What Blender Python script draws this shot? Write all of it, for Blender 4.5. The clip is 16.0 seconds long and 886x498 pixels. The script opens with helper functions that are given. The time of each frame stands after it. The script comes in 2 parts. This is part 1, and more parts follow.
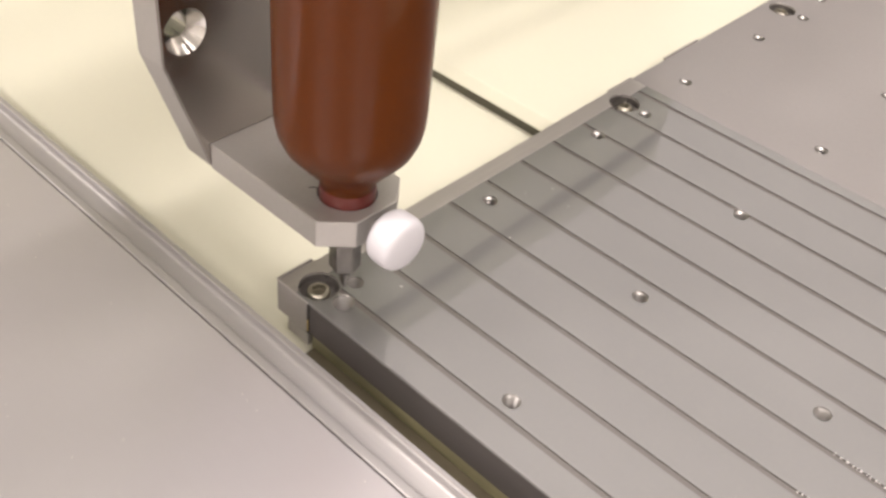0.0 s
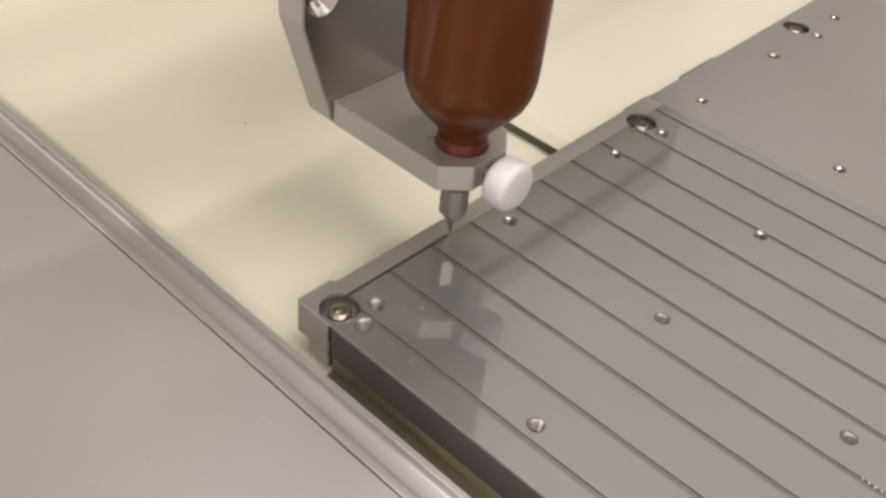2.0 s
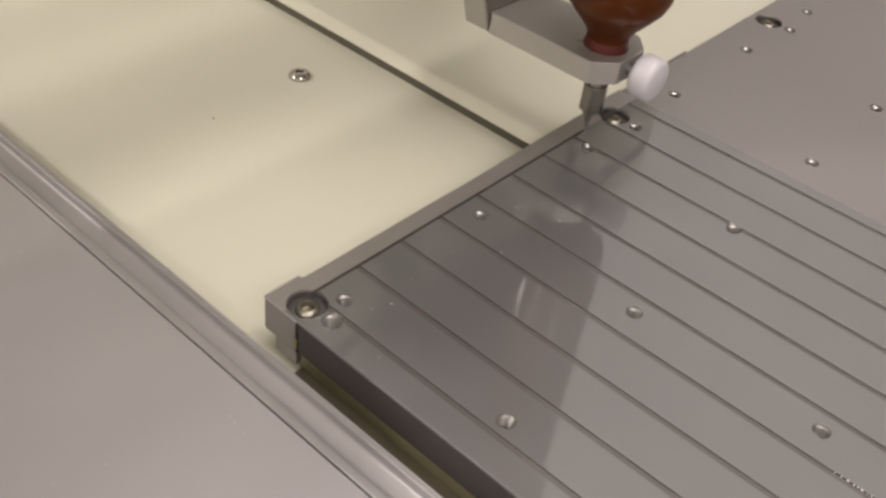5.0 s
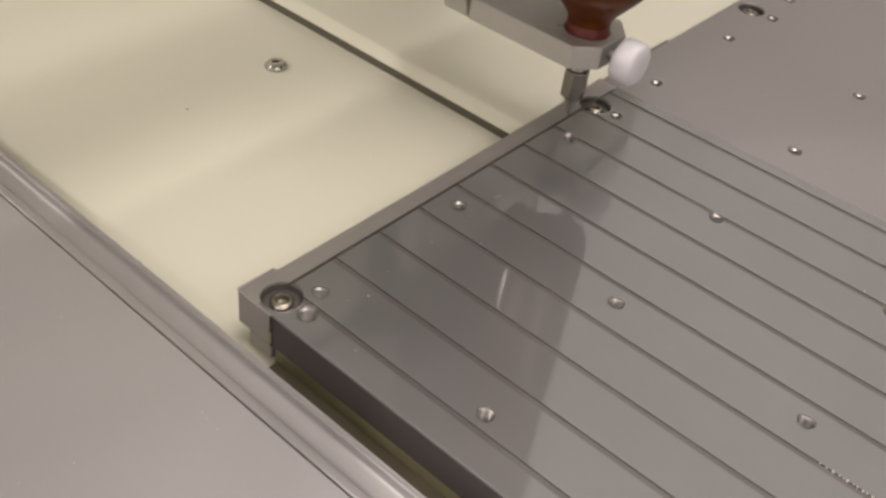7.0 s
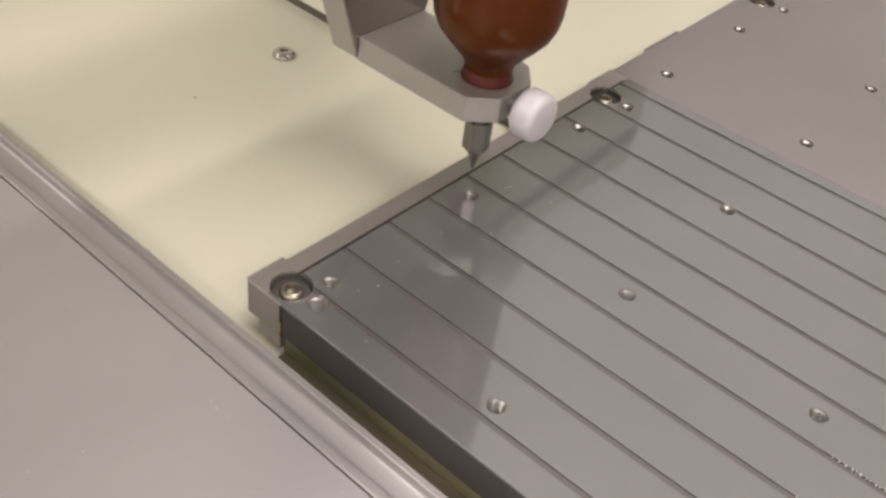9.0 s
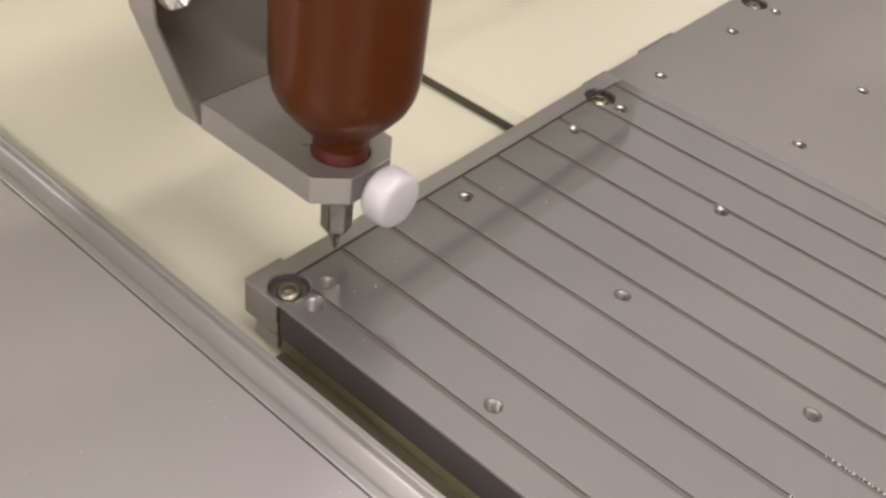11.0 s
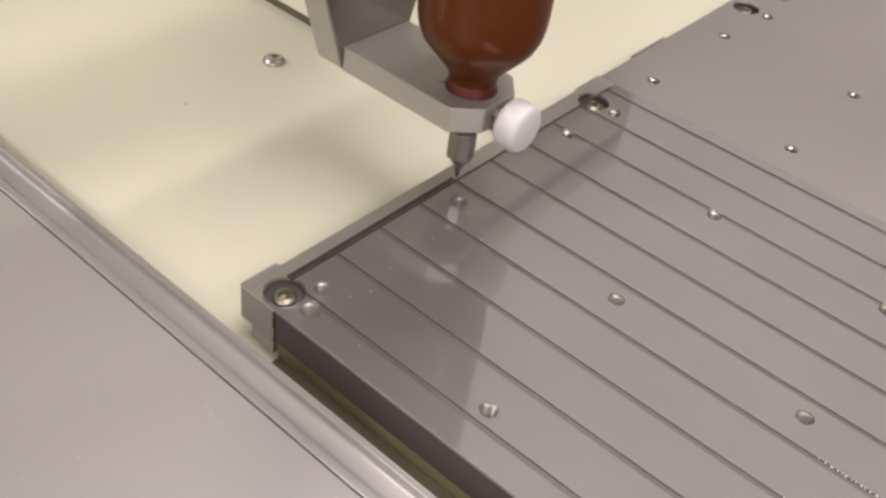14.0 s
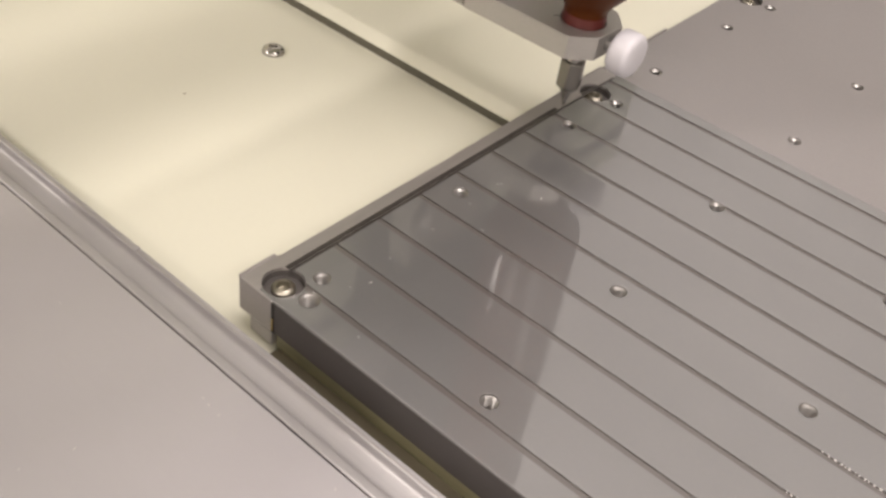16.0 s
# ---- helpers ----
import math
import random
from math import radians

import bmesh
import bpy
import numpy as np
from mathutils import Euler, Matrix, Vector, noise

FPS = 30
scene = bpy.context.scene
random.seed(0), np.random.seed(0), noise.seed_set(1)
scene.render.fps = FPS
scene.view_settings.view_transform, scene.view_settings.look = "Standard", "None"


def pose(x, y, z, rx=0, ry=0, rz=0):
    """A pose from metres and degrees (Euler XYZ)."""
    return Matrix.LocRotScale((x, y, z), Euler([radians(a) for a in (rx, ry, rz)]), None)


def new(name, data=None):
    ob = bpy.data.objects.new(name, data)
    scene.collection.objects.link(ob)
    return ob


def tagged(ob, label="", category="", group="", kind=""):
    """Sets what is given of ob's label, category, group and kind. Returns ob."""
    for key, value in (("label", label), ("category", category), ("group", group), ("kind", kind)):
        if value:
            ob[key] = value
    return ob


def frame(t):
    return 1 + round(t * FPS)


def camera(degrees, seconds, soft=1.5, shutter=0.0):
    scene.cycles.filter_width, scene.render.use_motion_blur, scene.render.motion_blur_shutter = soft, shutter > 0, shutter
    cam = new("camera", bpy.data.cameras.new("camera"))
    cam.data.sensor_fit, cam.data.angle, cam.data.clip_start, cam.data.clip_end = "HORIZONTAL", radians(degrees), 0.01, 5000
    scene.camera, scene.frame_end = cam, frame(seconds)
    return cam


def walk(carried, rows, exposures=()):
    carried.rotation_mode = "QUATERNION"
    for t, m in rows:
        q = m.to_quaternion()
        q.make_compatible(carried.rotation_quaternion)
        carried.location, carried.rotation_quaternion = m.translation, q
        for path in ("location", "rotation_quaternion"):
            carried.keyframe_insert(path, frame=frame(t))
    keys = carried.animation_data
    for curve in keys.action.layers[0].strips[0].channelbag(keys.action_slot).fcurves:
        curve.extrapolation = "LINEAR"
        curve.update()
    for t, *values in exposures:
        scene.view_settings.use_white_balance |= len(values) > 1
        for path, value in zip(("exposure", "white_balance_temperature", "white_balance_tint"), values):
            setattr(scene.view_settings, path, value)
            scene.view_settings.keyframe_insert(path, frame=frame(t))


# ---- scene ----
cam = camera(49.15, 16.0, soft=2.7, shutter=0.4)
PATH = [
    (0.0, pose(0.1224, -0.1214, 0.1616, 49.041, -5.518, 43.328)),
    (0.5, pose(0.1172, -0.1216, 0.1615, 49.279, -5.570, 43.453)),
    (1.0, pose(0.1167, -0.1225, 0.1621, 49.418, -5.498, 43.508)),
    (1.5, pose(0.1170, -0.1229, 0.1622, 49.537, -5.443, 43.489)),
    (2.0, pose(0.1169, -0.1231, 0.1620, 49.722, -5.535, 43.370)),
    (2.5, pose(0.1173, -0.1225, 0.1617, 49.732, -5.539, 43.105)),
    (3.0, pose(0.1171, -0.1227, 0.1618, 49.902, -5.648, 42.794)),
    (3.5, pose(0.1161, -0.1228, 0.1613, 49.909, -5.620, 42.876)),
    (4.0, pose(0.1168, -0.1214, 0.1602, 49.817, -5.852, 42.647)),
    (6.5, pose(0.1179, -0.1178, 0.1575, 49.783, -6.106, 41.685)),
    (7.0, pose(0.1175, -0.1162, 0.1553, 49.670, -6.316, 41.353)),
    (7.5, pose(0.1159, -0.1173, 0.1556, 49.717, -6.564, 41.149)),
    (8.0, pose(0.1160, -0.1178, 0.1559, 49.656, -6.541, 41.408)),
    (8.5, pose(0.1166, -0.1170, 0.1550, 49.473, -6.608, 41.580)),
    (9.0, pose(0.1155, -0.1169, 0.1538, 49.177, -6.531, 41.660)),
    (11.5, pose(0.1149, -0.1186, 0.1550, 49.205, -6.946, 41.178)),
    (12.0, pose(0.1148, -0.1187, 0.1554, 49.249, -6.961, 41.095)),
    (12.5, pose(0.1147, -0.1191, 0.1556, 49.401, -6.999, 40.967)),
    (13.0, pose(0.1149, -0.1190, 0.1557, 49.393, -6.970, 41.015)),
    (13.5, pose(0.1151, -0.1191, 0.1558, 49.362, -6.947, 40.990)),
    (14.0, pose(0.1149, -0.1192, 0.1558, 49.406, -7.044, 40.869)),
    (14.5, pose(0.1147, -0.1190, 0.1554, 49.345, -7.037, 41.080)),
    (15.0, pose(0.1145, -0.1185, 0.1544, 49.196, -7.096, 41.093)),
    (15.5, pose(0.1148, -0.1184, 0.1542, 49.153, -7.102, 40.969)),
    (16.0, pose(0.1143, -0.1183, 0.1537, 49.080, -7.156, 40.956)),
]

EXPOSURES = [(0.0, 0.04), (0.5, -0.17), (1.0, -0.24), (1.5, -0.28), (2.0, -0.40), (3.0, -0.69), (4.0, -0.74), (6.5, -0.70), (7.7, -0.75), (8.4, -0.76), (9.0, -0.54), (11.3, -0.50), (12.5, -0.46), (14.0, -0.37), (16.0, -0.34)]
walk(cam, PATH, EXPOSURES)

# ---- world and light ----
world = bpy.data.worlds.new("room_air")
scene.world = world
world.use_nodes = True
world.node_tree.nodes["Background"].inputs[0].default_value = (0.80, 0.74, 0.64, 1)
world.node_tree.nodes["Background"].inputs[1].default_value = 0.05
CEILING = 1.55
# unseen lamps added for the shading; the fourth fills the bed's reflection
LIGHTS = [(-1.05, -1.40, 0.19, 0.40, 44.0), (1.5, -0.75, 0.40, 1.20, 23.0), (0.2, -1.70, 0.80, 0.40, 20.0), (-0.42, 1.87, 1.80, 2.25, 3.0), (0.30, 0.20, 0.75, 0.75, 21.0)]
for lx, ly, sx, sy, watts in LIGHTS:
    lamp = bpy.data.lights.new("unseen_lamp", "AREA")
    lamp.shape, lamp.size, lamp.size_y = "RECTANGLE", sx - 0.02, sy - 0.02
    lamp.energy, lamp.color = watts, (1.0, 0.900, 0.850)
    ob = new("unseen_lamp", lamp)
    ob.matrix_world = pose(lx, ly, CEILING - 0.03)


# ---- materials ----
def material(name, color, rough=0.5, metal=0.0, coat=0.0, coat_rough=0.03, coat_ior=1.5, grain=0.06, grain_scale=900.0,
             stain=0.08, stain_scale=25.0, bump=0.05, stretch=(1, 1, 1), rough_var=0.08, spec=0.5):
    m = bpy.data.materials.new(name)
    m.use_nodes = True
    nt = m.node_tree
    b = nt.nodes["Principled BSDF"]
    tc = nt.nodes.new("ShaderNodeTexCoord")
    mp = nt.nodes.new("ShaderNodeMapping")
    mp.inputs["Scale"].default_value = stretch
    nt.links.new(tc.outputs["Object"], mp.inputs["Vector"])
    fine = nt.nodes.new("ShaderNodeTexNoise")
    fine.inputs["Scale"].default_value = grain_scale
    fine.inputs["Detail"].default_value = 4
    nt.links.new(mp.outputs["Vector"], fine.inputs["Vector"])
    big = nt.nodes.new("ShaderNodeTexNoise")
    big.inputs["Scale"].default_value = stain_scale
    big.inputs["Detail"].default_value = 5
    nt.links.new(tc.outputs["Object"], big.inputs["Vector"])

    def math_node(op, a, b_):
        n = nt.nodes.new("ShaderNodeMath")
        n.operation = op
        for k, v in enumerate((a, b_)):
            if isinstance(v, (int, float)):
                n.inputs[k].default_value = v
            else:
                nt.links.new(v, n.inputs[k])
        return n.outputs[0]

    f = math_node("MULTIPLY", math_node("SUBTRACT", fine.outputs["Fac"], 0.5), grain * 2)
    g = math_node("MULTIPLY", math_node("SUBTRACT", big.outputs["Fac"], 0.5), stain * 2)
    gain = math_node("ADD", math_node("ADD", f, g), 1.0)
    mix = nt.nodes.new("ShaderNodeVectorMath")
    mix.operation = "SCALE"
    mix.inputs[0].default_value = color
    nt.links.new(gain, mix.inputs["Scale"])
    nt.links.new(mix.outputs[0], b.inputs["Base Color"])
    r = math_node("ADD", rough, math_node("MULTIPLY", math_node("SUBTRACT", big.outputs["Fac"], 0.5), rough_var * 2))
    nt.links.new(r, b.inputs["Roughness"])
    b.inputs["Metallic"].default_value = metal
    b.inputs["Coat Weight"].default_value = coat
    b.inputs["Coat IOR"].default_value = coat_ior
    b.inputs["Coat Roughness"].default_value = coat_rough
    b.inputs["Specular IOR Level"].default_value = spec
    if bump:
        bp = nt.nodes.new("ShaderNodeBump")
        bp.inputs["Strength"].default_value = bump
        bp.inputs["Distance"].default_value = 0.0002
        nt.links.new(fine.outputs["Fac"], bp.inputs["Height"])
        nt.links.new(bp.outputs[0], b.inputs["Normal"])
    return m


M_BED = material("coated_aluminium", (0.185, 0.185, 0.186), 0.42, 0.5, coat=1.0, coat_rough=0.05, coat_ior=1.95, grain=0.03, stain=0.10, bump=0.03)
M_BARE = material("satin_aluminium", (0.295, 0.28, 0.278), 0.42, 0.5, coat=0.5, coat_rough=0.12, grain=0.05, stain=0.05, bump=0.05)
M_BAR = material("edge_aluminium", (0.42, 0.40, 0.39), 0.40, 0.8, grain=0.08, stain=0.06, bump=0.06, stretch=(1, 0.08, 1))
M_SIDE = material("dark_side", (0.05, 0.044, 0.042), 0.55, 0.1, grain=0.12, stain=0.15, bump=0.08, stretch=(0.06, 1, 1))
M_SHEET = material("brushed_sheet", (0.49, 0.474, 0.494), 0.37, 0.6, coat=0.6, coat_rough=0.14, grain=0.012, stain=0.13, stain_scale=11, bump=0.04, stretch=(0.15, 1, 1), rough_var=0.09)
M_RAIL = material("extruded_aluminium", (0.41, 0.398, 0.402), 0.45, 0.6, grain=0.06, stain=0.05, bump=0.05, stretch=(0.05, 1, 1))
M_CREAM = material("cream_paint", (0.668, 0.658, 0.548), 0.48, 0.0, coat=0.2, coat_rough=0.2, grain=0.012, stain=0.02, stain_scale=9, bump=0.04, grain_scale=500)
M_BRACKET = material("bracket_aluminium", (0.43, 0.40, 0.375), 0.26, 1.0, rough_var=0.04, grain=0.04, stain=0.05, bump=0.03)
M_GROOVE = material("groove_dark", (0.115, 0.105, 0.098), 0.5, 0.2, grain=0.2, stain=0.1)
# darker than the bed: recess shade put into the colour
M_SHADE = material("recess_shade_metal", (0.11, 0.10, 0.095), 0.5, 0.2, coat=0.6, coat_rough=0.16, coat_ior=1.95, grain=0.1, stain=0.1)
M_LINE = material("wet_line", (0.034, 0.029, 0.026), 0.3, 0.0, coat=0.25, coat_rough=0.1, grain=0.15, stain=0.15, bump=0.1)
# olive tint and streaks paint the cream base's reflection onto the metal
M_OLIVE = material("reflection_olive", (0.215, 0.198, 0.115), 0.42, 0.3, grain=0.7, grain_scale=220, stain=0.9, stain_scale=38, stretch=(0.12, 1, 1))
M_STEEL = material("polished_steel", (0.50, 0.485, 0.46), 0.16, 1.0, grain=0.04, stain=0.06, bump=0.02)
M_THREAD = material("thread_steel", (0.33, 0.32, 0.31), 0.34, 0.9, grain=0.04, stain=0.06, bump=0.0)
M_SCREW = material("screw_steel", (0.34, 0.32, 0.27), 0.33, 1.0, grain=0.06, stain=0.1, bump=0.02, rough_var=0.03)
M_NUT = material("nozzle_steel", (0.21, 0.20, 0.185), 0.24, 1.0, grain=0.04, stain=0.06, bump=0.02)
M_HEADALU = material("anodised_aluminium", (0.45, 0.435, 0.412), 0.48, 0.75, grain=0.05, stain=0.04, bump=0.05)
M_BOTTLE = material("amber_plastic", (0.078, 0.0183, 0.0014), 0.36, 0.0, rough_var=0.03, coat=0.32, coat_rough=0.07, spec=0.05, grain=0.03, stain=0.10, stain_scale=40, bump=0.02)
M_NECK = material("red_rubber", (0.10, 0.017, 0.014), 0.3, 0.0, grain=0.05, stain=0.08)
M_NYLON = material("white_nylon", (0.56, 0.55, 0.585), 0.45, 0.0, grain=0.01, stain=0.02, bump=0.03)
M_DARK = material("dark_gap", (0.02, 0.018, 0.016), 0.6, 0.0)
M_STEP_SHADE = material("step_gap_shade", (0.10, 0.092, 0.068), 0.6, 0.0)
M_GLINT = material("glint_metal", (0.88, 0.86, 0.84), 0.3, 1.0, bump=0)
M_FOOT_SHADE = material("foot_shade_brown", (0.115, 0.098, 0.066), 0.5, 0.2, stain=0.3, stain_scale=50)
M_DUST = material("pale_dust", (0.70, 0.68, 0.64), 0.7)
M_BRASS = material("brass", (0.55, 0.40, 0.15), 0.3, 1.0, stain=0.2)
M_GANTRY = material("gantry_grey", (0.07, 0.067, 0.062), 0.45, 0.1, stain=0.05)
M_BEAM = material("beam_grey", (0.52, 0.54, 0.45), 0.5, 0.1, stain=0.05)
M_CHIP = material("chipped_paint", (0.30, 0.26, 0.19), 0.6)
M_WALL = material("wall_paint", (0.84, 0.82, 0.79), 0.8, stain=0.04, stain_scale=2, grain_scale=60)
M_CEIL = material("ceiling_paint", (0.88, 0.87, 0.85), 0.9, stain=0.03, stain_scale=2, grain_scale=60)
M_WEST = material("dark_reflection_wall", (0.26, 0.235, 0.215), 0.8, stain=0.06, stain_scale=2, grain_scale=60)
M_FLOOR = material("floor_vinyl", (0.66, 0.64, 0.61), 0.5, stain=0.1, stain_scale=3, grain_scale=80)
M_DROP = material("clear_droplet", (0.22, 0.22, 0.215), 0.3, 0.0, coat=0.5, coat_rough=0.2, bump=0)
M_GLOW = bpy.data.materials.new("lamp_diffuser")
M_GLOW.use_nodes = True
gb = M_GLOW.node_tree.nodes["Principled BSDF"]
gb.inputs["Base Color"].default_value = (0.8, 0.8, 0.8, 1)
gb.inputs["Emission Color"].default_value = (1.0, 0.900, 0.850, 1)
gb.inputs["Emission Strength"].default_value = 0.5

MM = 0.001


# ---- mesh helpers (millimetres) ----
def finish(name, bm, mat, smooth=None):
    bmesh.ops.recalc_face_normals(bm, faces=bm.faces)
    bmesh.ops.scale(bm, vec=(MM, MM, MM), verts=bm.verts)
    me = bpy.data.meshes.new(name)
    bm.to_mesh(me)
    bm.free()
    me.materials.append(mat)
    if smooth is not None:
        me.polygons.foreach_set("use_smooth", [True] * len(me.polygons))
        me.set_sharp_from_angle(angle=radians(smooth))
    return me


def thing(name, bm, mat, label, category, kind="", group="", smooth=None, at=None):
    ob = new(name, finish(name, bm, mat, smooth))
    if at is not None:
        ob.matrix_world = at
    return tagged(ob, label, category, group, kind)


def part(name, bm, mat, parent, label="", smooth=None, at=None):
    me = bm if isinstance(bm, bpy.types.Mesh) else finish(name, bm, mat, smooth)
    ob = new(name, me)
    ob.parent = parent
    if at is not None:
        ob.matrix_basis = at
    if label:
        tagged(ob, label)
    return ob


def box(x0, x1, y0, y1, z0, z1, bev=0.0, bm=None, seg=2):
    bm = bm or bmesh.new()
    vs = [bm.verts.new((x, y, z)) for x in (x0, x1) for y in (y0, y1) for z in (z0, z1)]
    fs = [(0, 1, 3, 2), (4, 6, 7, 5), (0, 4, 5, 1), (2, 3, 7, 6), (0, 2, 6, 4), (1, 5, 7, 3)]
    faces = [bm.faces.new([vs[k] for k in f]) for f in fs]
    if bev:
        edges = {e for f in faces for e in f.edges}
        bmesh.ops.bevel(bm, geom=list(edges), offset=bev, segments=seg, affect="EDGES", profile=0.5)
    return bm


def prism(outline, z0, z1, bev=0.0, bm=None, seg=2):
    """outline: points (x, y) in order, raised from z0 to z1."""
    bm = bm or bmesh.new()
    lo = [bm.verts.new((x, y, z0)) for x, y in outline]
    hi = [bm.verts.new((x, y, z1)) for x, y in outline]
    n = len(outline)
    faces = [bm.faces.new(lo[::-1]), bm.faces.new(hi)]
    faces += [bm.faces.new((lo[k], lo[(k + 1) % n], hi[(k + 1) % n], hi[k])) for k in range(n)]
    if bev:
        edges = {e for f in faces for e in f.edges}
        bmesh.ops.bevel(bm, geom=list(edges), offset=bev, segments=seg, affect="EDGES", profile=0.5)
    return bm


def sweep_x(profile, x0, x1, bm=None):
    """A closed profile of (y, z) carried along x."""
    bm = bm or bmesh.new()
    a = [bm.verts.new((x0, y, z)) for y, z in profile]
    b = [bm.verts.new((x1, y, z)) for y, z in profile]
    n = len(profile)
    bm.faces.new(a)
    bm.faces.new(b[::-1])
    for k in range(n):
        bm.faces.new((a[k], b[k], b[(k + 1) % n], a[(k + 1) % n]))
    return bm


def lathe(profile, seg=48, bm=None, closed=False):
    """profile: (r, z) from one end to the other, turned about z."""
    bm = bm or bmesh.new()
    rings = []
    for r, z in profile:
        if r < 1e-6:
            rings.append([bm.verts.new((0, 0, z))])
        else:
            rings.append([bm.verts.new((r * math.cos(2 * math.pi * k / seg), r * math.sin(2 * math.pi * k / seg), z)) for k in range(seg)])
    for a, b in zip(rings, rings[1:]):
        for k in range(seg):
            q = [a[k % len(a)], a[(k + 1) % len(a)], b[(k + 1) % len(b)], b[k % len(b)]]
            q = list(dict.fromkeys(q))
            if len(q) > 2:
                bm.faces.new(q)
    return bm


def carve(ob, cutters, mat=None):
    """Cut the joined cutters out of ob's mesh for good."""
    tool = new("cutter", finish("cutter", cutters, mat or M_GROOVE))
    ob.data.materials.append(mat or M_GROOVE)
    mod = ob.modifiers.new("cut", "BOOLEAN")
    mod.operation, mod.object, mod.solver, mod.use_self = "DIFFERENCE", tool, "EXACT", True
    mod.material_mode = "TRANSFER"
    bpy.context.view_layer.update()
    me = bpy.data.meshes.new_from_object(ob.evaluated_get(bpy.context.evaluated_depsgraph_get()))
    ob.modifiers.clear()
    ob.data = me
    bpy.data.objects.remove(tool)


# ---- the room ----
def build_room():
    R, N, F = 2200, 3200, -950
    H = CEILING * 1000
    thing("floor", box(-1580, R, -R, N, F - 50, F), M_FLOOR, "grey vinyl floor of the workshop", "floor", "structure")
    thing("ceiling", box(-1580, R, -R, N, H, H + 50), M_CEIL, "white painted ceiling", "ceiling", "structure")
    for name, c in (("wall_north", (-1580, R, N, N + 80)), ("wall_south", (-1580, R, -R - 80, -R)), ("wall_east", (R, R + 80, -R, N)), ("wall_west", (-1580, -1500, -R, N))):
        # the unseen west wall is made dark so the metal reflects less there
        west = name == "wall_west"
        thing(name, box(*c, F, H), M_WEST if west else M_WALL, "plain unseen brown wall, set close and dark to dim reflections" if west else "plain light painted room wall", "wall", "structure")
    for lx, ly, sx, sy, _ in LIGHTS:
        x0, x1, y0, y1 = (lx - sx / 2) * 1000, (lx + sx / 2) * 1000, (ly - sy / 2) * 1000, (ly + sy / 2) * 1000
        lamp = tagged(new("unseen_light_panel"), "unseen ceiling light panel, placed to suit the shading and reflections", "lamp", "ceiling lights")
        bm = bmesh.new()
        for q in ((x0 - 20, x1 + 20, y0 - 20, y0), (x0 - 20, x1 + 20, y1, y1 + 20), (x0 - 20, x0, y0, y1), (x1, x1 + 20, y0, y1)):
            box(*q, H - 32, H - 1, bm=bm)
        part("frame", bm, M_CEIL, lamp)
        part("diffuser", box(x0, x1, y0, y1, H - 20, H - 4), M_GLOW, lamp, "glowing white face of the unseen light panel")


build_room()


# ---- the machine ----
BASE_Z = -16.0
STEP_Z = -9.0


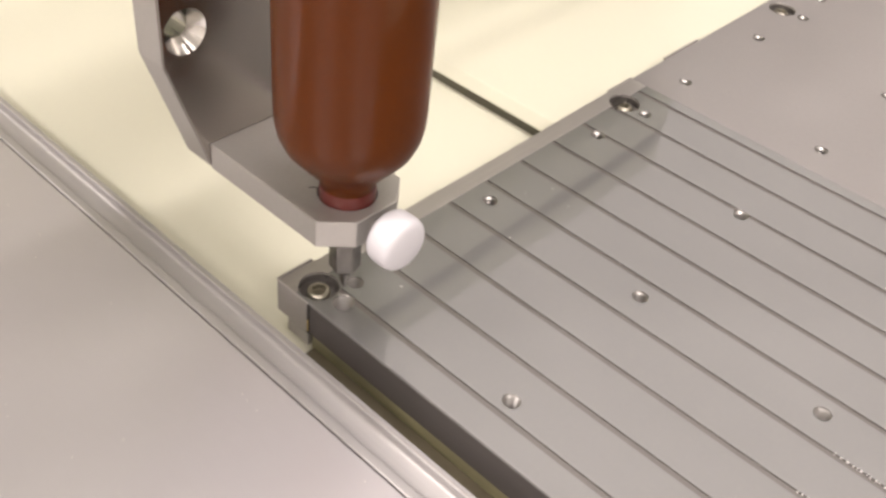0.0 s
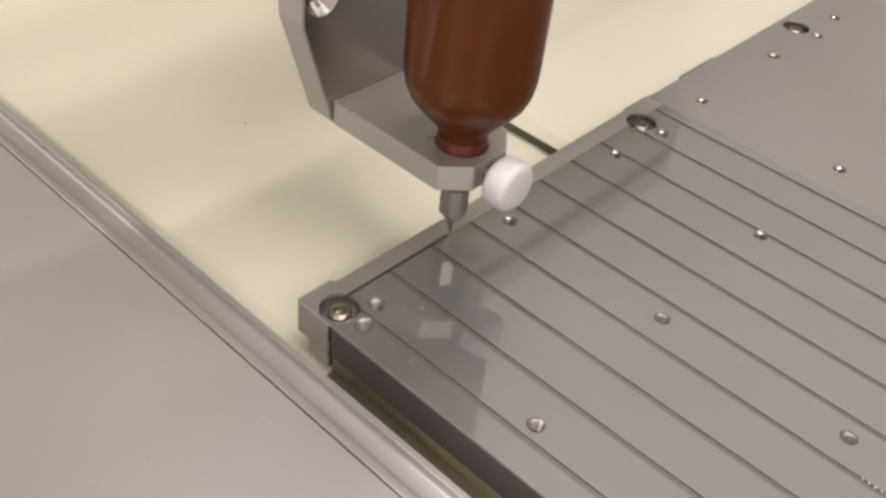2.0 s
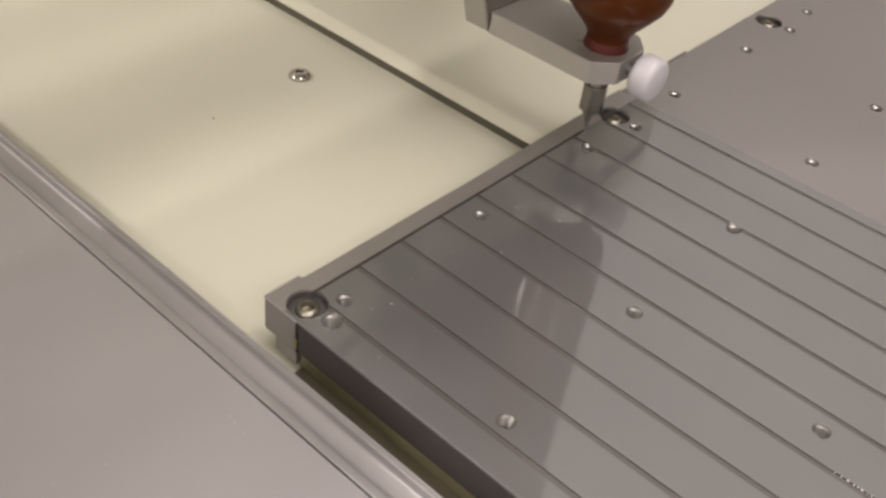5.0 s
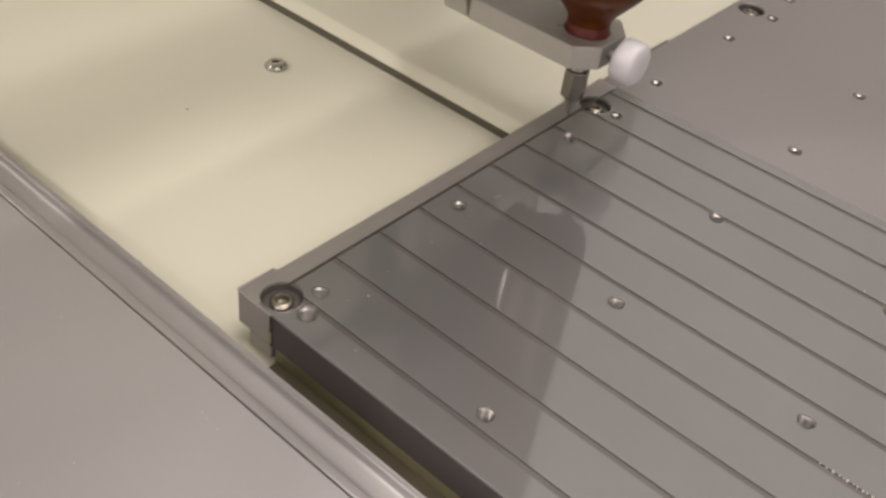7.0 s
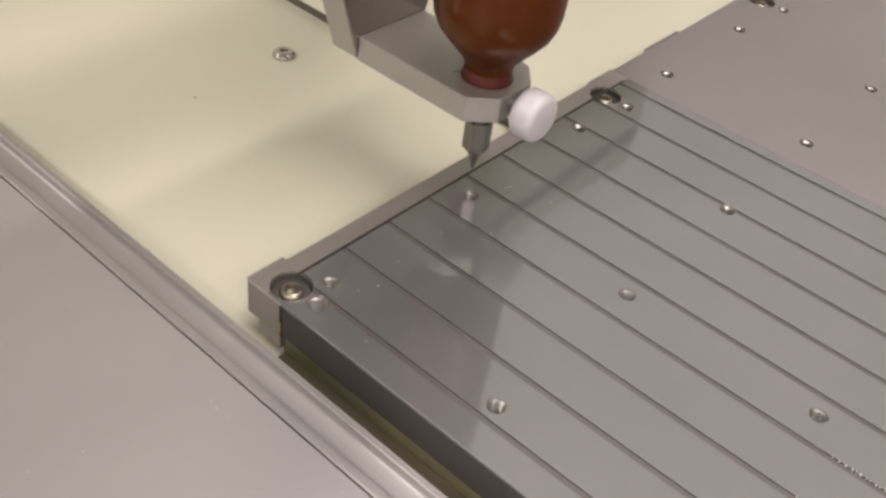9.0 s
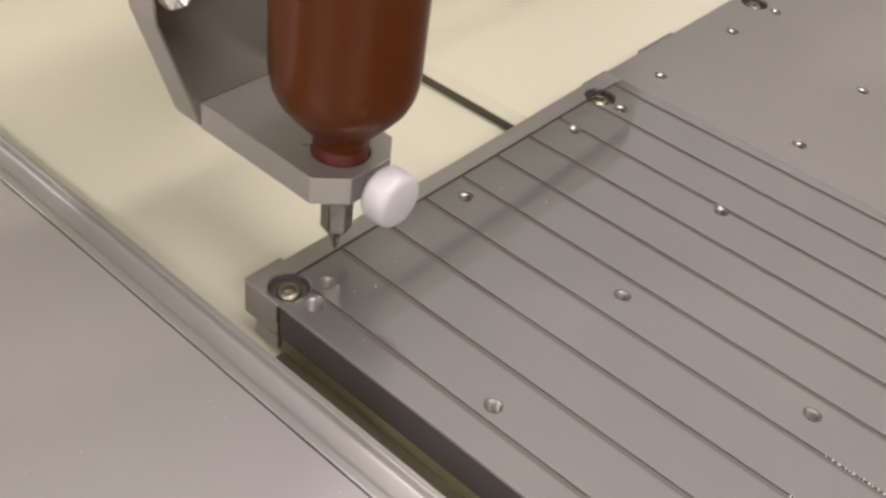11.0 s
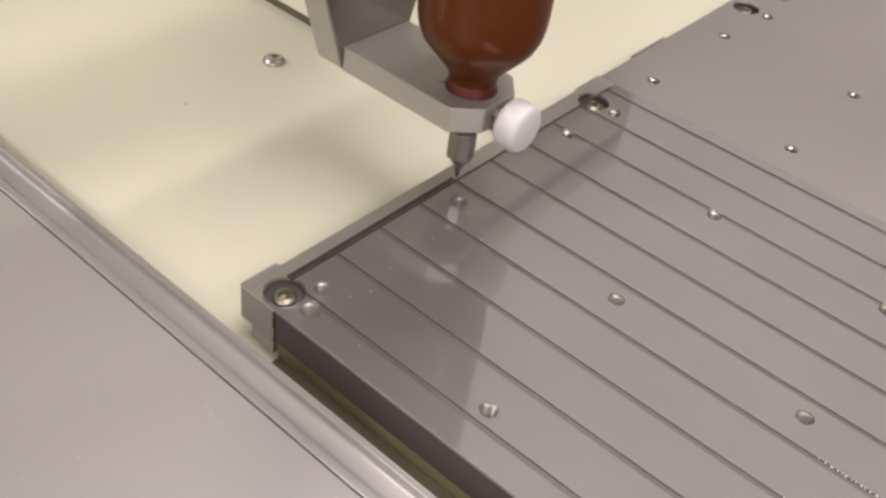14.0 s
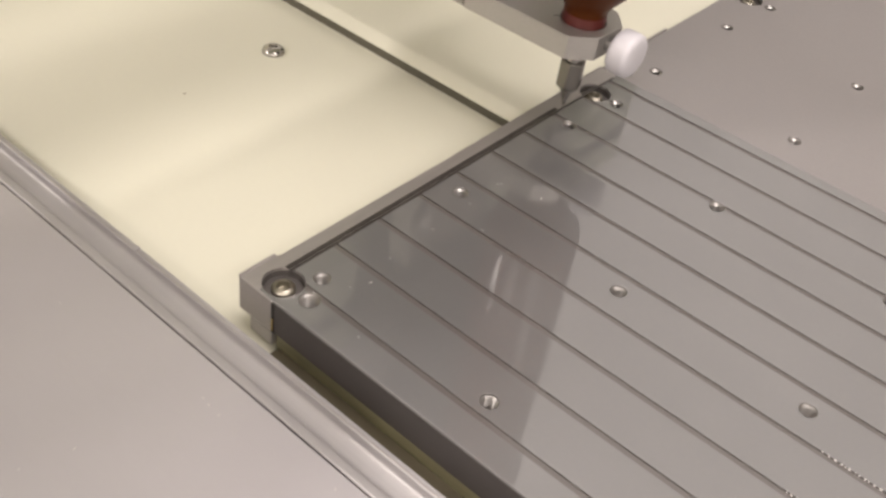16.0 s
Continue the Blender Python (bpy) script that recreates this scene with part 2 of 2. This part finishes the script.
def build_machine():
    # base with a raised rear part
    prof = [(-20, -120), (-20, BASE_Z), (110, BASE_Z), (110, BASE_Z + 3.4), (103.8, BASE_Z + 3.5), (103.4, BASE_Z + 3.8), (103.5, BASE_Z + 4.2), (106.4, STEP_Z - 0.5), (107.0, STEP_Z - 0.12), (107.8, STEP_Z), (620, STEP_Z), (620, -120)]
    thing("machine_base", sweep_x(prof, -420, 260), M_CREAM, "cream painted metal machine base with a raised rear part", "machine base", "structure", smooth=30)
    thing("machine_cabinet", box(-430, 270, -300, 630, -949, -121, 4), M_CREAM, "cream painted cabinet under the machine base", "cabinet", "structure")
    # added dark strip: its colour stands in for shade in the step's gap
    thing("gap_shade_strip", box(-420, -20, 104.4, 109.9, BASE_Z + 0.02, BASE_Z + 3.35), M_STEP_SHADE, "dark brown strip standing in for the shaded gap under the raised base part", "seal", "structure")
    part("paint_chip", lathe([(0.45, 0.01), (0.4, 0.03), (0, 0.04)], 10), M_CHIP, bpy.data.objects["machine_base"], "tiny brown chip in the cream paint", at=pose(-0.101, 0.0385, BASE_Z * MM))
    # front sheet and rail
    front = thing("front_cover", box(-420, 260, -300, -29.0, -12.4, -10.2, 0.3), M_SHEET, "brushed aluminium front cover sheet", "cover", "structure")
    part("support", box(-420, 260, -299, -22, -120, -12.8), M_CREAM, front)
    rail = thing("edge_rail", sweep_x([(-28.6, -12.6), (-28.6, -10.4), (-28.3, -10.1), (-27.0, -10.1), (-26.3, -10.25), (-26.05, -10.6), (-25.95, -11.6), (-25.6, -11.85), (-24.4, -11.9), (-23.0, -11.85), (-21.6, -11.75), (-20.85, -11.5), (-20.45, -11.0), (-20.3, -9.2), (-20.05, -8.93), (-18.9, -8.9), (-18.6, -9.2), (-18.6, BASE_Z + 0.02), (-20.2, BASE_Z + 0.02), (-20.2, -12.7)], -420, 260),
                 M_RAIL, "extruded aluminium rail beside the front cover", "rail", "structure", smooth=35)
    # lighter strip drawn as the thin highlight along the lip
    part("lip_highlight", box(-419, 259, -20.02, -19.66, -9.0, -8.84), M_BAR, rail, "bright strip standing in for the highlight on the rail lip")
    part("burr", box(-44.6, -43.4, -20.4, -18.7, -9.0, -8.5, 0.2), M_RAIL, rail)
    part("pit", lathe([(0.7, 0.25), (0.5, 0.32), (0, 0.34)], 12), M_DARK, rail, "small dark pit", at=pose(0.0445, -0.0268, -0.0108))
    # gantry above, out of direct view
    g = tagged(new("gantry_beam"), "grey gantry beam carrying the moving head", "gantry")
    part("beam", box(-130, -61, -700, 276, 78, 103.6, 1), M_BEAM, g)
    part("guide_rail", box(-120, -61.5, -700, 276, 103.7, 112.4, 0.5), M_DARK, g, "dark guide rail")
    part("top_beam", box(-130, -61, -700, 276, 112.5, 127, 0.8), M_BEAM, g)
    # unseen panel added only to block the left lamp and dim the base
    thing("shadow_panel", box(-312, -300, -290, 600, -119, 204, 2), M_CREAM, "unseen cream panel added to shadow the left of the base", "panel", "structure")
    part("column", box(-130, -70, 236, 276, STEP_Z, 77.8, 1), M_GANTRY, g)
    part("column", box(-230, -131, -700, -640, BASE_Z + 8, 119, 1), M_GANTRY, g)
    # button-head screw on the base
    base_screw = tagged(new("base_screw"), "shiny steel button-head screw in the cream base", "screw")
    base_screw.matrix_world = pose(-0.1037, 0.0773, BASE_Z * MM)
    part("head", lathe([(3.9, 0.0), (3.9, 0.5), (3.5, 1.3), (2.6, 1.95), (1.45, 2.2), (1.3, 1.9), (1.3, 0.9), (0, 0.8)], 32), M_STEEL, base_screw, smooth=40)


build_machine()

# ---- bed plate ----
LINE_X = -7.0
GROOVES = [-4.1 + 15.13 * k for k in range(10)]
HOLES = [(50 * i, 50 * j) for i in range(4) for j in range(3)]
HOLES += [(3.3, -7.1), (2.65, 121.7)]
FAR_HOLES = [(50 * i, 50 * j) for i in range(4) for j in range(3, 7)] + [(2.95, 229.2)]
SCREWS = [(-4.75, -7.5), (-5.4, 122.0), (-5.8, 228.9)]
HOLE_R, WIDE_R, BORE_R = 2.1, 2.5, 5.0


def thread_mesh(r):
    prof = [(r + 0.3, 0.03), (r + 0.28, 0.0), (r - 0.05, -0.3)]
    for k in range(5):
        z = -0.3 - 1.05 * k
        prof += [(r - 0.03, z - 0.08), (r - 0.68, z - 0.52), (r - 0.68, z - 0.60), (r - 0.03, z - 1.04)]
    prof += [(r - 0.4, -5.9), (0, -5.95)]
    return finish("threaded_hole", lathe(prof, 28), M_THREAD, 20)


THREAD, WIDE_THREAD = thread_mesh(HOLE_R), thread_mesh(WIDE_R)


def hole_radius(x, y):
    return WIDE_R if y < 0 else HOLE_R


def cyl(bm, x, y, r, z0, z1, seg=32):
    prism([(x + r * math.cos(2 * math.pi * k / seg), y + r * math.sin(2 * math.pi * k / seg)) for k in range(seg)], z0, z1, bm=bm)


def screw(x, y, depth):
    s = tagged(new("socket_screw"), "steel socket-head screw sunk in a counterbore", "screw", "bed screws")
    s.matrix_world = pose(x * MM, y * MM, 0)
    z = -depth
    part("washer", lathe([(BORE_R - 0.1, z + 0.02), (BORE_R - 0.1, -2.35), (BORE_R - 0.3, -2.2), (2.6, -2.2)], 40), M_SHADE, s, "grey steel washer, darkened for shade in the counterbore", smooth=40)
    part("rim", lathe([(BORE_R - 0.04, -0.7), (BORE_R, -0.15), (BORE_R + 0.1, 0.03), (BORE_R + 0.16, 0.0)], 48), M_BAR, s, "turned counterbore rim", smooth=50)
    part("head", lathe([(2.85, -2.18), (2.85, -1.5), (2.6, -1.15), (2.1, -0.85), (1.7, -0.8), (1.6, -0.95), (1.45, -2.3), (0, -2.4)], 36), M_SCREW, s, smooth=35)
    return s


def build_bed():
    bed = thing("bed_plate", box(LINE_X, 150, -13.2, 136.9, -6.2, 0, 0.25), M_BED, "glossy grey aluminium bed plate with engraved parallel grooves", "bed plate", "structure")
    # shallow cuts whose dark colour paints the shade band beside each groove
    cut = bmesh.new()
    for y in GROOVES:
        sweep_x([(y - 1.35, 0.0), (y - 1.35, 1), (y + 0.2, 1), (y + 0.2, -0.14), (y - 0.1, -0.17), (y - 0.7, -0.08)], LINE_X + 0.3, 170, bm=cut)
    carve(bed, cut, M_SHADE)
    cut = bmesh.new()
    for y in GROOVES:
        box(LINE_X + 0.2, 171, y + 0.04, y + 0.26, -0.4, 1.2, bm=cut)
    for x, y in HOLES:
        cyl(cut, x, y, hole_radius(x, y), -6.0, 1)
    for x, y in SCREWS[:2]:
        cyl(cut, x, y, BORE_R, -3.2, 1, 40)
    carve(bed, cut)
    # thin slab giving the side a much darker colour than the top
    part("side_face", box(-1.7, 150, -13.42, -13.22, -9.6, -0.35), M_SIDE, bed, "side face coloured darker than the plate's top")
    far = thing("rear_bed_plate", box(-13.0, 150, 136.95, 420, -6.2, -0.2, 0.1), M_BARE, "matt grey aluminium rear bed plate with tapped holes", "bed plate", "structure")
    cut = bmesh.new()
    for x, y in FAR_HOLES:
        cyl(cut, x, y, HOLE_R, -6.0, 1)
    cyl(cut, *SCREWS[2], BORE_R, -3.2, 1, 40)
    carve(far, cut)
    for x, y in HOLES:
        part("threaded_hole", WIDE_THREAD if y < 0 else THREAD, None, bed, at=pose(x * MM, y * MM, 0))
    for x, y in FAR_HOLES:
        part("threaded_hole", THREAD, None, far, at=pose(x * MM, y * MM, -0.0002))
    # edge bar with its corner tabs
    bar = thing("edge_bar", prism([(-13.2, -13.5), (-1.9, -13.5), (-1.9, -13.21), (LINE_X, -13.21), (LINE_X, 136.9), (-13.4, 136.9), (-13.4, 123.5), (-12.6, 123.0), (-12.2, 60), (-12.0, -2.0), (-13.2, -2.6)], -10, 0, 0.3),
                M_BAR, "silver aluminium edge bar along the bed", "edge bar", "structure")
    cut = bmesh.new()
    for x, y in SCREWS[:2]:
        cyl(cut, x, y, BORE_R, -3.2, 1, 40)
    carve(bar, cut)
    part("lip", box(-13.3, -12.75, -13.4, -2.7, -0.4, 0.5, 0.1), M_BAR, bar)
    part("lip", box(-13.5, -12.95, 123.6, 136.8, -0.4, 0.2, 0.1), M_BAR, bar)
    part("foot", box(-9.3, -1.9, -13.45, 130, -14.2, -10.05, 0.2), M_BAR, bar)
    part("end_slot", box(-2.1, -1.3, -13.62, -12.4, -9.6, -0.3), M_DARK, bar, "dark slot with a trace of brass")
    part("slot_shim", box(-1.95, -1.5, -13.72, -13.4, -9.0, -5.2, 0.1), M_BRASS, bar, "thin brass shim")
    part("tab", box(-13.7, -13.02, 157.5, 179, -6, 0.25, 0.1), M_BAR, bar)
    # support under the bed
    thing("support_bar", box(-1.2, 150, -12.6, 130, BASE_Z + 0.02, -6.25), M_OLIVE, "metal support bar under the bed plate, the cream base's reflection in its colour", "support bar", "structure")
    # added block, coloured like the shadow that covers the gap floor here
    thing("foot_shade_block", box(-0.4, 150, -16.6, -12.65, BASE_Z + 0.02, -14.4, 0.2), M_FOOT_SHADE, "dark brown block standing in for shade at the foot of the support bar", "ledge", "structure")
    thing("rear_support", box(-6, 150, 140, 415, STEP_Z + 0.02, -6.25), M_OLIVE, "metal support under the rear bed plate", "support bar", "structure")
    for x, y in SCREWS:
        screw(x, y, 3.2)


build_bed()


# ---- the dispensing head ----
def build_head():
    head = tagged(new("dispenser_head"), "dispensing head with amber barrel, aluminium bracket and steel nozzle", "dispenser")
    ax, ay = 0.95, 0.15
    at_axis = pose(ax * MM, ay * MM, 0)
    # clamp block with a through hole
    block = part("clamp_block", prism([(-32.6, -12), (4.4, -12), (10.3, -5.6), (10.3, 6.4), (4.6, 13), (-32.6, 13)], 22, 29, 0.25), M_HEADALU, head)
    cut = bmesh.new()
    cyl(cut, ax, ay, 6.75, 20, 31, 48)
    carve(block, cut)
    for x, y, a in ((-5.2, -4.6, 55), (5.6, 3.4, -10)):
        part("scribe_mark", box(-0.9, 0.9, -0.14, 0.14, 0.0, 0.04), M_DARK, head, "short dark scribe mark", at=pose(x * MM, y * MM, 29 * MM, 0, 0, a))
    # bracket plate: wide above, chamfered to the block's width below
    prof = [(-11.9, 22.2), (11.9, 22.2), (22, 52.5), (22, 240), (-22, 240), (-22, 52.5)]
    bm = bmesh.new()
    a = [bm.verts.new((-42.0, y, z)) for y, z in prof]
    b = [bm.verts.new((-32.65, y, z)) for y, z in prof]
    fs = [bm.faces.new(a), bm.faces.new(b[::-1])] + [bm.faces.new((a[k], b[k], b[(k + 1) % 6], a[(k + 1) % 6])) for k in range(6)]
    bmesh.ops.bevel(bm, geom=list(bm.edges), offset=0.3, segments=2, affect="EDGES")
    plate = part("bracket_plate", bm, M_BRACKET, head, "brown-grey reflecting aluminium bracket plate")
    plate.data.materials.append(M_HEADALU)
    for f in plate.data.polygons:
        f.material_index = int(abs(f.normal.x) < 0.3)
    cut = bmesh.new()
    for y in (-16, 16):
        n = 40
        rings = [[cut.verts.new((x, y + r * math.cos(2 * math.pi * k / n), 59 + r * math.sin(2 * math.pi * k / n))) for k in range(n)] for x, r in ((-43.0, 2.9), (-36.2, 2.9), (-32.0, 5.7))]
        cut.faces.new(rings[0])
        cut.faces.new(rings[-1][::-1])
        for lo, hi in zip(rings, rings[1:]):
            for k in range(n):
                cut.faces.new((lo[k], hi[k], hi[(k + 1) % n], lo[(k + 1) % n]))
    carve(plate, cut, M_STEEL)
    part("slide_block", box(-60.5, -42.1, -20, 20, 76, 240, 0.5), M_GANTRY, head, "grey slide block behind the bracket")
    # unseen dark plate and cheeks, added around the upper bracket
    part("mount_plate", box(-32.4, -28.6, -21.5, 21.5, 80, 240, 0.5), M_GANTRY, head, "dark plate added out of view high on the bracket")
    for y in (-24.4, 24.4):
        part("slide_cheek", box(-60.5, -32.4, y - 2.1, y + 2.1, 78, 240, 0.5), M_GANTRY, head, "grey cheek added out of view beside the bracket")
    # barrel
    prof = [(0, 27.5), (5.6, 27.5), (5.9, 31.2), (6.4, 33.2), (7.4, 35.0), (9.6, 37.6), (12.2, 40.6), (14.1, 43.0), (15.3, 45.8), (15.9, 49.0), (16.05, 53.0), (16.05, 172), (18.5, 173), (18.5, 178), (15.0, 180), (0, 180)]
    part("barrel", lathe(prof, 72), M_BOTTLE, head, "amber brown plastic barrel", smooth=40, at=at_axis)
    part("neck_ring", lathe([(5.7, 26.8), (6.3, 27.2), (6.45, 30.0), (6.2, 31.6), (5.9, 31.8)], 48), M_NECK, head, "dark red neck ring", smooth=40, at=at_axis)
    # nozzle
    hexa = [(3.85 * math.cos(radians(-12 + 60 * k)), 3.85 * math.sin(radians(-12 + 60 * k))) for k in range(6)]
    part("collar", lathe([(3.0, 22.0), (3.0, 18.6), (3.4, 18.4), (3.45, 17.2), (3.0, 16.9), (2.5, 16.7), (2.5, 16.0)], 32), M_STEEL, head, "steel collar", smooth=35, at=at_axis)
    part("hex_nut", prism(hexa, 7.2, 16.0, 0.35), M_NUT, head, "polished steel hexagonal nut", at=at_axis)
    part("needle", lathe([(3.2, 7.2), (2.9, 6.7), (1.95, 5.4), (1.6, 4.9), (1.4, 4.3), (1.0, 2.9), (0.55, 1.2), (0.3, 0.25), (0, 0.2)], 32), M_STEEL, head, "tapered steel needle", smooth=35, at=at_axis)
    # thumb screw
    part("screw_stub", lathe([(1.9, 0), (1.9, 5)], 20), M_THREAD, head, at=pose(9.8 * MM, 0, 25.4 * MM, 0, 90, 0), smooth=40)
    bm = bmesh.new()
    n = 116
    rings = []
    for r, z, d in ((4.6, 0, 0), (5.7, 0.25, 0.0), (6.3, 0.9, 0.08), (6.5, 1.6, 0.13), (6.5, 5.0, 0.13), (6.2, 6.1, 0.08), (5.6, 6.7, 0.0), (4.6, 7.0, 0)):
        rings.append([bm.verts.new(((r - d * (k % 2)) * math.cos(2 * math.pi * k / n), (r - d * (k % 2)) * math.sin(2 * math.pi * k / n), z)) for k in range(n)])
    bm.faces.new(rings[0][::-1])
    bm.faces.new(rings[-1])
    for p, q in zip(rings, rings[1:]):
        for k in range(n):
            bm.faces.new((p[k], p[(k + 1) % n], q[(k + 1) % n], q[k]))
    part("thumb_knob", bm, M_NYLON, head, "white knurled nylon thumb knob", smooth=40, at=pose(13.2 * MM, 0, 25.4 * MM, 0, 90, 0))
    return head


HEAD = build_head()

# ---- droplets and the drawn lines ----
def build_droplets():
    made = []
    for x, y in ((6.4, 2.6), (5.6, 16.9), (5.2, 32.9), (4.7, 48.1), (4.6, 61.3), (18.7, -7.0)):
        d = thing("droplet", lathe([(0.34, 0.01), (0.3, 0.1), (0.17, 0.18), (0, 0.2)], 14), M_DROP, "tiny clear droplet on the bed plate", "droplet", group="droplets", smooth=60, at=pose(x * MM, y * MM, 0))
        made.append((d, x, y))
    return made


DROPLETS = build_droplets()


def build_dust():
    rng = random.Random(3)
    bm = bmesh.new()
    for k in range(54):
        x, y, z = (rng.uniform(-120, 60), rng.uniform(-110, -31), -10.19) if k < 45 else (rng.uniform(-5, 100), rng.uniform(-10, 130), 0.01)
        a, w, l = rng.uniform(0, 3.1), rng.uniform(0.05, 0.13), rng.uniform(0.1, 0.35)
        c, n = math.cos(a), math.sin(a)
        prism([(x + u * c - v * n, y + u * n + v * c) for u, v in ((-l, -w), (l, -w * 0.6), (l * 0.7, w), (-l * 0.8, w * 0.8))], z, z + 0.05, bm=bm)
    thing("dust", bm, M_DUST, "pale dust specks and tiny chips on the metal", "dust", "stuff")


build_dust()

Y_START, Y_END, SPEED = -4.1, 132.5, 25.0
PIECE = 3.0


def head_place(t):
    """Where the nozzle's tip is, in millimetres."""
    if t < 0.5:
        k = t / 0.5
        return (-1.6 - 6.3 * k, -3.4 - 0.7 * k)
    if t < 6.03:
        return (-7.9, min(Y_END, Y_START + SPEED * (t - 0.5)))
    if t < 11.55:
        return (-8.1, max(Y_START, Y_END - SPEED * (t - 6.06)))
    return (-8.5, Y_START + SPEED * (t - 11.55))


def head_lift(t):
    """The nozzle travels back slightly raised."""
    return 0.5 * max(0.0, min(1.0, (t - 6.0) / 0.15, (11.6 - t) / 0.15))


def build_glints():
    rng = random.Random(8)
    # bright metal beads put in as the glints of a lamp along the grooves
    for x0, y in ((106, 26.2), (107, 41.4), (118, 56.5), (104, 11.0)):
        bm = bmesh.new()
        u = -16.0
        while u < 16:
            l, w = rng.uniform(0.15, 0.9), rng.uniform(0.14, 0.22)
            lathe([(0, u), (w, u + l * 0.25), (w, u + l * 0.75), (0, u + l)], 10, bm)
            u += l + rng.uniform(0.2, 1.1) * max(0.0, 0.55 - u / 16)
        thing("groove_glint", bm, M_GLINT, "bright beads in a groove standing in for lamp glints", "liquid", group="wet streaks", smooth=60, at=pose((x0 + 16) * MM, (y + 0.08) * MM, -0.00008, 0, 90, 0))


build_glints()


def build_lines():
    lines = []
    for name, x, w, t0, label in (("drawn_line", -6.75, 0.75, 0.5, "thin dark wet line along the groove ends"), ("second_line", -7.9, 1.3, 11.55, "wider dark wet line beside the first")):
        line = tagged(new(name), label, "line")
        me = finish("line_piece", box(-w / 2, w / 2, 0, PIECE, -0.25, 0, 0.06), M_LINE)
        k = 0
        while Y_START + k * PIECE < Y_END + 1:
            y = Y_START + 0.5 + k * PIECE
            p = part("line_piece", me, None, line)
            lines.append((p, x, y, t0 + (y + PIECE - Y_START) / SPEED))
            k += 1
    return lines


LINES = build_lines()


def motions():
    times = [0.0, 0.1, 0.2, 0.3, 0.4, 0.5, 0.6] + [0.75 + 0.25 * k for k in range(21)] + [5.95, 6.05, 6.15] + [6.25 + 0.25 * k for k in range(21)]
    times += [11.45, 11.55, 11.65] + [11.75 + 0.25 * k for k in range(18)]
    walk(HEAD, [(t, pose(head_place(t)[0] * MM, head_place(t)[1] * MM, head_lift(t) * MM)) for t in times])
    for d, x, y in DROPLETS:
        t = 0.6 + (y + 7 - Y_START) / SPEED
        low, high = pose(x * MM, y * MM, -0.0006), pose(x * MM, y * MM, 0)
        walk(d, [(0.0, low), (t, low), (t + 0.1, high), (16.0, high)])
    for p, x, y, t in LINES:
        low, high = pose(x * MM, y * MM, -0.0006), pose(x * MM, y * MM, 0.00012)
        if t > 15.9:
            walk(p, [(0.0, low), (16.0, low)])
        else:
            walk(p, [(0.0, low), (t - 0.07, low), (t + 0.03, high), (16.0, high)])


motions()
